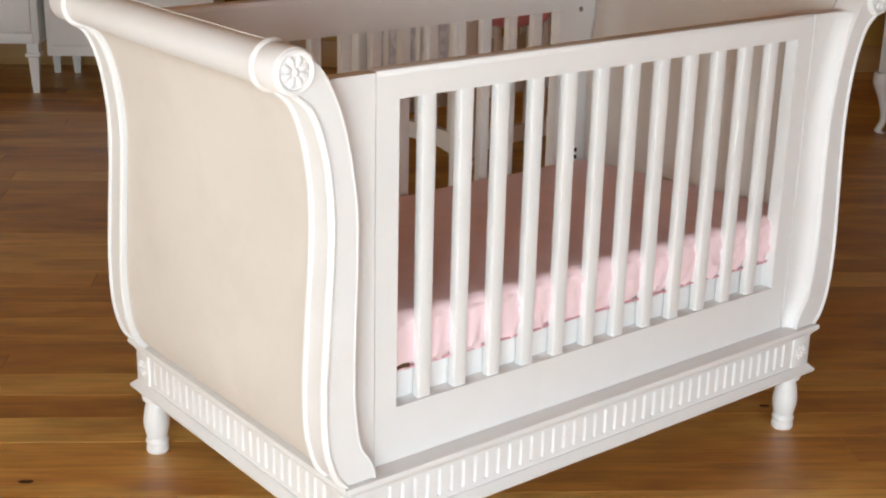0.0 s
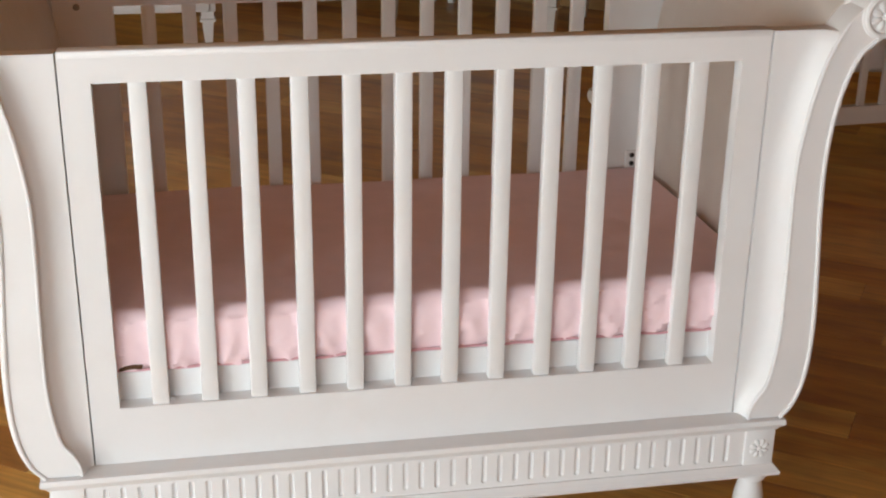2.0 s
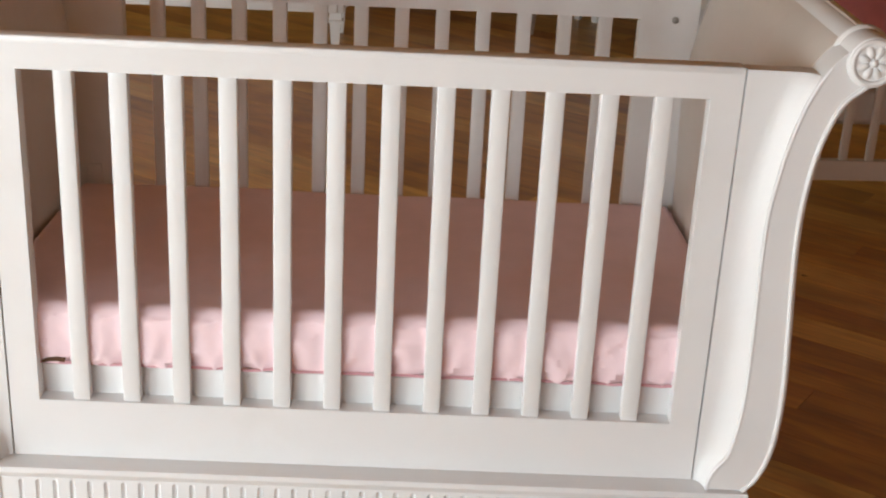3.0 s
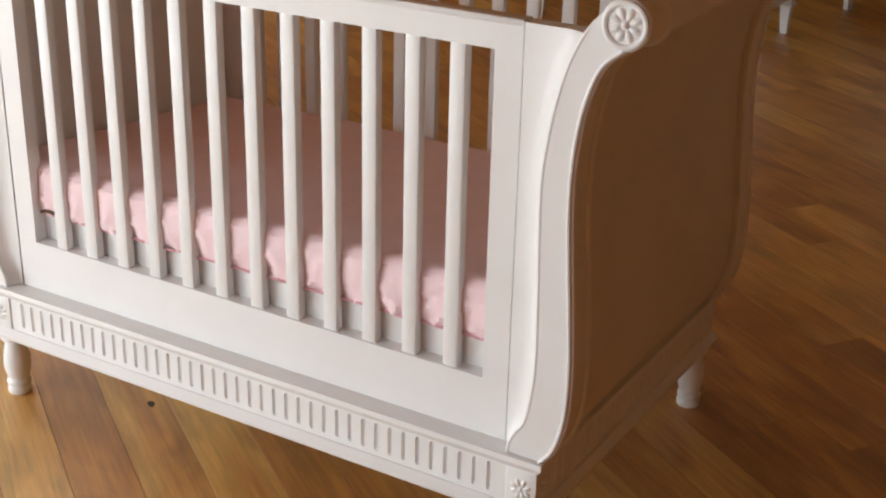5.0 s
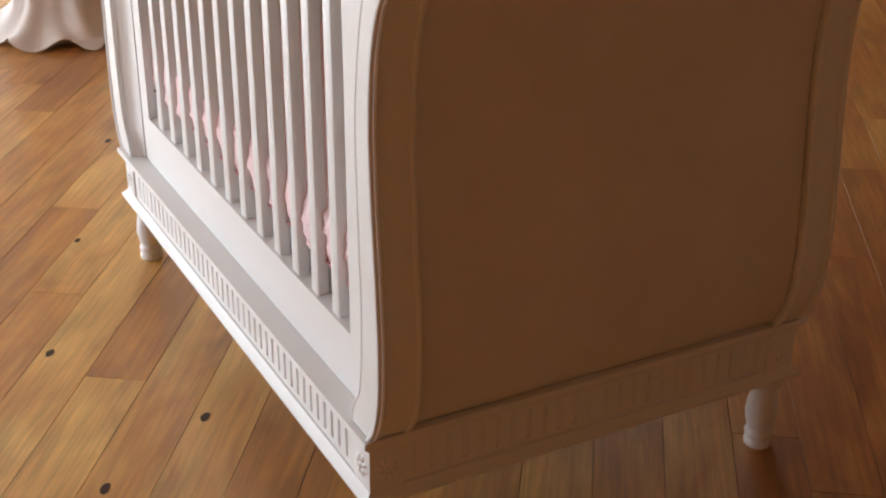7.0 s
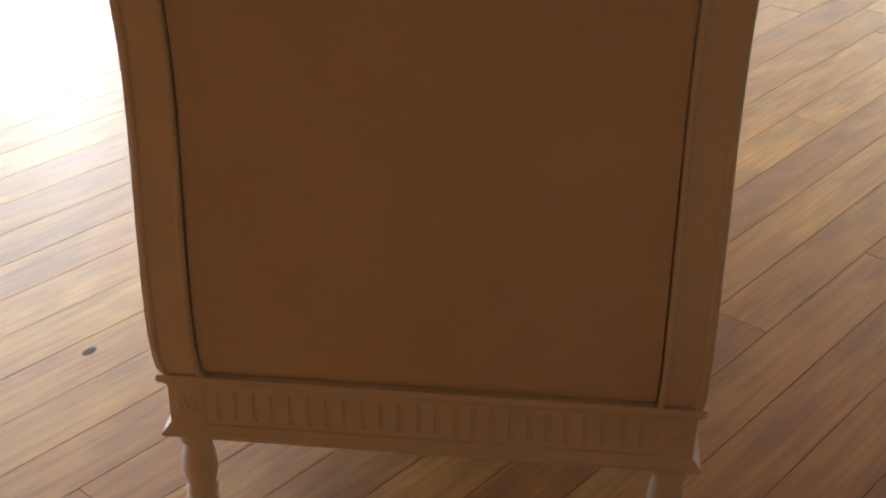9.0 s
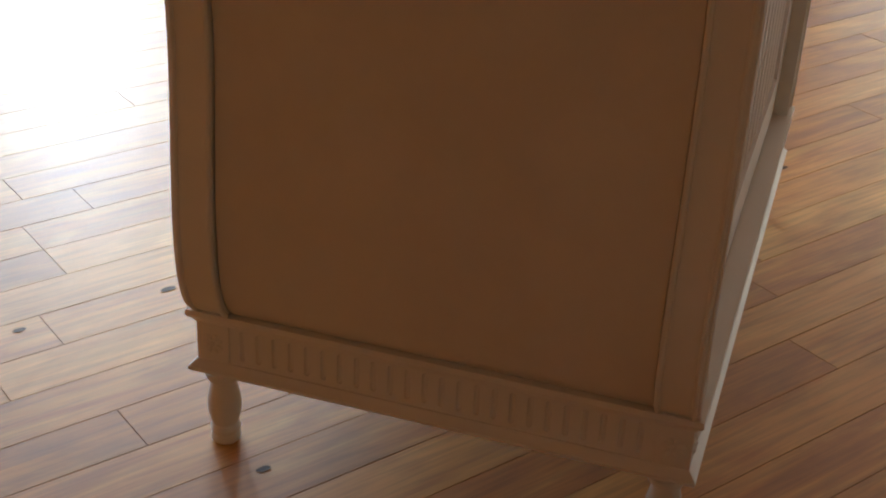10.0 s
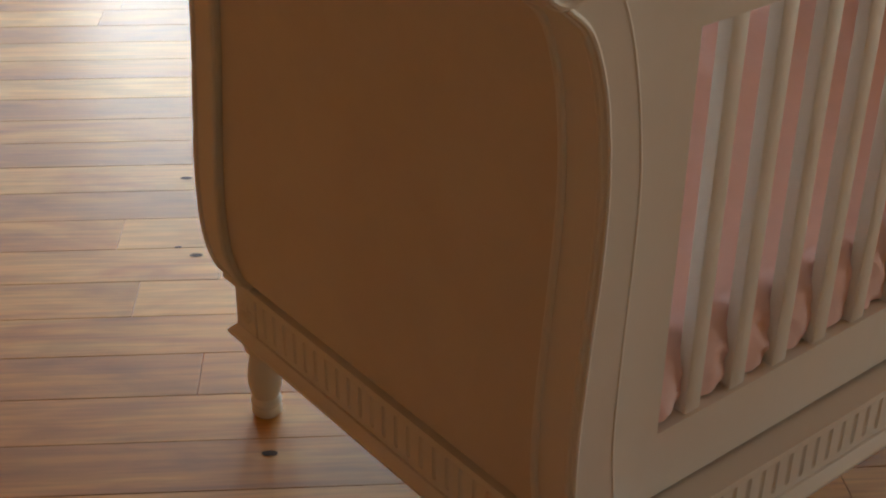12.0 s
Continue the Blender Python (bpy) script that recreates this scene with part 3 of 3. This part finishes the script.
def dresser(name, at, wide, deep, high, leg_high, label, curved=False, columns=2, grooved=False, legs=((0, 0), (0, 1), (1, 0), (1, 1))):
    """A chest of drawers, its front on local -y, its left front corner at the origin."""
    d = thing(name, label, "dresser", at, "white dressers by the walls")
    part("body", box(0, wide, 0.012, deep, leg_high, high - 0.03, 0.004), DRESSER, d)
    part("top", box(-0.02, wide + 0.02, -0.012, deep + 0.01, high - 0.028, high, 0.008), DRESSER, d)
    part("plinth_rail", box(0.03, wide - 0.03, 0.0, 0.011, leg_high + 0.002, leg_high + 0.055, 0.003), DRESSER, d)
    rows = 3
    step = (high - 0.05 - leg_high - 0.065) / rows
    w = (wide - 0.06) / columns
    for r in range(rows):
        for q in range(columns):
            z0 = leg_high + 0.065 + r * step
            x0 = 0.03 + q * w
            dr = part("drawer", box(x0 + 0.005, x0 + w - 0.005, -0.006, 0.011, z0, z0 + step - 0.012, 0.005), DRESSER, d)
            if grooved:
                for k in range(1, int(w / 0.05)):
                    bm = box(x0 + 0.05 * k - 0.0035, x0 + 0.05 * k + 0.0035, -0.0085, -0.0062, z0 + 0.012, z0 + step - 0.024)
                    part("reed", bm, DRESSER, dr)
            for hx in () if grooved else (0.28, 0.72):
                bm = bmesh.new()
                add_lathe(bm, [(0.006, 0), (0.006, 0.014), (0.015, 0.018), (0.016, 0.026), (0.009, 0.032)], 12, "y", (x0 + hx * w, -0.0385, z0 + step / 2))
                part("knob", bm, METAL, dr, "small round metal knob")
    for right, rear in legs:
        bm = cabriole(leg_high, 1 if right else -1, 1 if rear else -1) if curved else tapered_leg(leg_high)
        o = part("leg", bm, DRESSER, d)
        o.location = (wide - 0.04 if right else 0.04, deep - 0.05 if rear else 0.05, 0)
    return d


def second_crib(at):
    """A flat-sided white crib, its near corner at the origin, its long side along local x and its short side along local y."""
    c = thing("crib", "white slatted crib on curved cabriole legs beside the sleigh crib", "crib", at)
    lx, ly = 1.36, 0.70
    for x in (0.03, lx - 0.03):
        for y in (0.03, ly - 0.03):
            part("post", box(x - 0.03, x + 0.03, y - 0.03, y + 0.03, 0.195, 1.05, 0.006), DRESSER, c)
            bm = cabriole(0.197, 1 if x > 0.1 else -1, 1 if y > 0.1 else -1, 0.05)
            o = part("leg", bm, DRESSER, c, "curved cabriole leg")
            o.location = (x, y, 0)
    slat = mesh_of(box(-0.014, 0.014, -0.008, 0.008, 0.284, 0.99, 0.003), "slat", DRESSER)
    for name, length, base in (("long_side", lx, pose(0, 0.03, 0)), ("long_side", lx, pose(0, ly - 0.03, 0)),
                               ("short_side", ly, pose(0.03, 0, 0, 0, 0, 90)), ("short_side", ly, pose(lx - 0.03, 0, 0, 0, 0, 90))):
        bm = bmesh.new()
        add_box(bm, 0.06, length - 0.06, -0.016, 0.016, 0.2375, 0.285)
        # shaped apron under the lower rail
        n = 24
        top = [(0.06 + (length - 0.12) * i / n, 0.2375) for i in range(n + 1)]
        low = [(x, 0.218 - 0.03 * max(0, 1 - min(x - 0.06, length - 0.06 - x) / 0.14) ** 1.5) for x, _ in top]
        add_prism(bm, top + low[::-1], -0.012, 0.012)
        side = part(name, bm, DRESSER, c)
        side.matrix_basis = base
        part("top_rail", box(0.06, length - 0.06, -0.016, 0.016, 0.99, 1.05, 0.004), DRESSER, side)
        k = int((length - 0.12) / 0.085)
        for i in range(k):
            o = new("slat", slat)
            o.parent = side
            o.location = (0.06 + (length - 0.12) * (i + 0.5) / k, 0, 0)
    return c


def soft_pad(name, at, sx, sy, sz, mat, label, category, seed=1.0, wob=0.02):
    """A soft lying or leaning cushion with uneven folds."""
    bm = bmesh.new()
    bmesh.ops.create_cube(bm, size=2)
    bmesh.ops.subdivide_edges(bm, edges=bm.edges[:], cuts=14, use_grid_fill=True)
    for v in bm.verts:
        p = v.co.copy()
        l = max(1.0, (abs(p.x) ** 8 + abs(p.y) ** 8 + abs(p.z) ** 8) ** 0.125)
        q = p / l
        n = noise.noise(Vector((q.x * sx * 7, q.y * sy * 7, q.z * sz * 7 + seed)))
        v.co = Vector((q.x * (sx + wob * n), q.y * (sy + wob * n), q.z * (sz + wob * 0.5 * n)))
    ob = new(name, mesh_of(bm, name, mat))
    ob.matrix_world = at
    return tagged(ob, label, category)


def draped_fabric(name, at, wide, high, label):
    """A gathered length of light fabric that hangs in folds and spreads on the floor."""
    bm = bmesh.new()
    nu, nv = 120, 26
    rows = []
    for j in range(nv + 1):
        t = j / nv
        ring = []
        for i in range(nu):
            a = 2 * math.pi * i / nu
            puddle = max(0, 1 - t / 0.22) ** 1.5
            fold = 1 + 0.05 * math.sin(a * 7 + 0.8 * math.sin(3 * t)) + 0.035 * math.sin(a * 13 + 2 * t) + 0.12 * noise.noise(Vector((math.cos(a) * 2, math.sin(a) * 2, t * 2.2)))
            r = (0.52 + 0.30 * puddle - 0.16 * t) * fold
            ring.append(bm.verts.new((wide * r * math.cos(a), 0.36 * r * math.sin(a), 0.004 + high * (t ** 1.25) + 0.02 * puddle * (1 + math.sin(a * 9)))))
        rows.append(ring)
    for a, b in zip(rows, rows[1:]):
        for i in range(nu):
            bm.faces.new((a[i], a[(i + 1) % nu], b[(i + 1) % nu], b[i]))
    bm.faces.new(rows[-1])
    bm.faces.new(rows[0][::-1])
    ob = new(name, mesh_of(bm, name, FABRIC))
    ob.matrix_world = at
    return tagged(ob, label, "fabric")


def side_chair(at):
    """A small white chair frame on cabriole legs."""
    c = thing("chair", "white painted chair on curved legs near the windows", "chair", at)
    part("seat", box(-0.25, 0.25, -0.24, 0.24, 0.40, 0.47, 0.02, 3), FABRIC, c, "white padded seat")
    part("seat_frame", box(-0.25, 0.25, -0.24, 0.24, 0.33, 0.398, 0.008), DRESSER, c)
    part("backrest", box(-0.25, 0.25, 0.20, 0.245, 0.50, 0.98, 0.018, 3), FABRIC, c)
    for sx in (-1, 1):
        part("back_post", box(sx * 0.235 - 0.016, sx * 0.235 + 0.016, 0.205, 0.24, 0.471, 0.505, 0.004), DRESSER, c)
        for sy in (-1, 1):
            o = part("leg", cabriole(0.333, sx, sy, 0.045), DRESSER, c)
            o.location = (sx * 0.215, sy * 0.205, 0)
    return c


SECOND = pose(1.19, 1.96, 0, 0, 0, 4)
dresser("dresser", TURN @ pose(-3.32, 4.27, 0), 1.14, 0.62, 0.90, 0.26, "white painted chest with reeded fronts on collared tapered legs", columns=1, grooved=True)
dresser("dresser", TURN @ pose(-2.15, 4.29, 0), 0.86, 0.60, 0.86, 0.195, "white painted dresser with plain drawers and round metal knobs", columns=1, legs=((0, 1), (1, 0), (1, 1)))
dresser("dresser", pose(-1.54, 4.24, 0, 0, 0, 0), 1.25, 0.48, 0.82, 0.19, "white painted dresser with plain drawer fronts on tapered legs")
dresser("dresser", pose(3.62, 1.80, 0, 0, 0, -70), 1.1, 0.5, 0.88, 0.30, "white painted dresser with drawers on curved cabriole legs", True)
second_crib(SECOND)
soft_pad("crib_bumper", SECOND @ pose(0.115, 0.35, 0.67), 0.035, 0.27, 0.25, PRINT, "pale grey patterned crib bumper along the crib end", "bumper", 3.0)
soft_pad("crib_mattress", SECOND @ pose(0.68, 0.35, 0.45), 0.58, 0.28, 0.06, FABRIC, "white crib mattress inside the slatted crib", "mattress", 5.0, 0.008)
soft_pad("blanket", SECOND @ pose(0.30, 0.03, 0.88), 0.16, 0.045, 0.20, ROSE, "rose pink blanket hung over the crib rail", "blanket", 8.0)
draped_fabric("draped_fabric", pose(-2.74, 0.30, 0, 0, 0, 55), 0.36, 0.95, "sheer white fabric gathered in folds on the floor")
side_chair(pose(-2.86, -0.42, 0, 0, 0, 60))


# ---- floor boards ----------------------------------------------------------------------
PLANK, OFF = 0.1365, 0.0705
JOINTS = {1: 0.683, -2: 0.676, -5: 0.555, -9: 0.558}      # places of butt joints on single rows


def floor():
    rnd = random.Random(11)
    g = new("floor", mesh_of(box(U0 - 0.2, U1 + 0.2, V0 - 0.2, V1 + 0.2, -0.06, -0.006), "floor", DARK_GAP, False))
    g.matrix_world = TURN
    tagged(g, "varnished honey-brown hardwood plank floor", "floor", kind="structure")
    far, meshes = bmesh.new(), {}
    k0, k1 = math.floor((V0 - OFF) / PLANK), math.ceil((V1 - OFF) / PLANK)
    count = 0
    for k in range(k0, k1):
        v0 = OFF + k * PLANK
        u = U0 - 2.2 - rnd.random() * 1.2
        row = [rnd.choice((0.9, 1.2, 1.5, 1.8, 2.1)) for _ in range(18)]
        if k in JOINTS:
            ends = [u + sum(row[:i]) for i in range(len(row))]
            u += JOINTS[k] - min(ends, key=lambda e: abs(e - JOINTS[k]))
        for long in row:
            um, vm = u + long / 2, v0 + PLANK / 2
            x, y = (TURN @ Vector((um, vm, 0))).xy
            a, b = max(u, U0 - 0.1), min(u + long, U1 + 0.1)
            if b - a > 0.02:
                if math.hypot(x - 0.2, y - 0.4) < 2.9 and a == u and b == u + long and count < 298:
                    if long not in meshes:
                        meshes[long] = mesh_of(box(0.0006, long - 0.0006, 0.0006, PLANK - 0.0006, -0.014, 0.0, 0.0006, 1), "plank", BOARDS, False)
                    o = new("plank", meshes[long])
                    o.parent = g
                    o.location = (u, v0, rnd.uniform(-0.0004, 0.0))
                    count += 1
                else:
                    add_plank(far, a, b, v0)
            u += long
    o = new("outer_planks", mesh_of(far, "outer_planks", BOARDS_FAR, False))
    o.parent = g
    tagged(o, kind="stuff")
    # knots in the boards
    spots = [(-0.316, -0.328, 0.011), (0.087, -0.108, 0.011), (0.234, -0.354, 0.012), (0.505, -0.557, 0.010), (0.342, -0.893, 0.009), (-0.86, -0.13, 0.009),
             (0.245, 1.36, 0.011), (-1.52, 0.13, 0.011), (-1.0, 0.874, 0.012), (-0.378, 0.134, 0.010), (0.742, 0.12, 0.010)]
    spots += [(rnd.uniform(-2.4, 2.4), rnd.uniform(-1.6, 2.6), rnd.uniform(0.004, 0.007)) for _ in range(7)]
    for i, (x, y, r) in enumerate(spots):
        bm = bmesh.new()
        for rr, h in ((r, 0.0006),):
            ring = [bm.verts.new((rr * 1.5 * (1 + 0.25 * noise.noise(Vector((i * 3.1, a, 0)))) * math.cos(a), rr * 0.8 * (1 + 0.25 * noise.noise(Vector((a, i * 2.3, 5)))) * math.sin(a), h)) for a in (2 * math.pi * q / 14 for q in range(14))]
            bm.faces.new(ring)
        kn = part("knot", bm, KNOT, g, "", False)
        p = TURN.inverted() @ Vector((x, y, 0))
        kn.location = (p.x, p.y, 0.0)


def add_plank(bm, a, b, v0):
    c = [(a + 0.0008, v0 + 0.0009), (b - 0.0008, v0 + 0.0009), (b - 0.0008, v0 + PLANK - 0.0009), (a + 0.0008, v0 + PLANK - 0.0009)]
    lo = [bm.verts.new((x, y, -0.014)) for x, y in c]
    hi = [bm.verts.new((x, y, 0.0)) for x, y in c]
    bm.faces.new(hi)
    for i in range(4):
        bm.faces.new((lo[i], lo[(i + 1) % 4], hi[(i + 1) % 4], hi[i]))


floor()
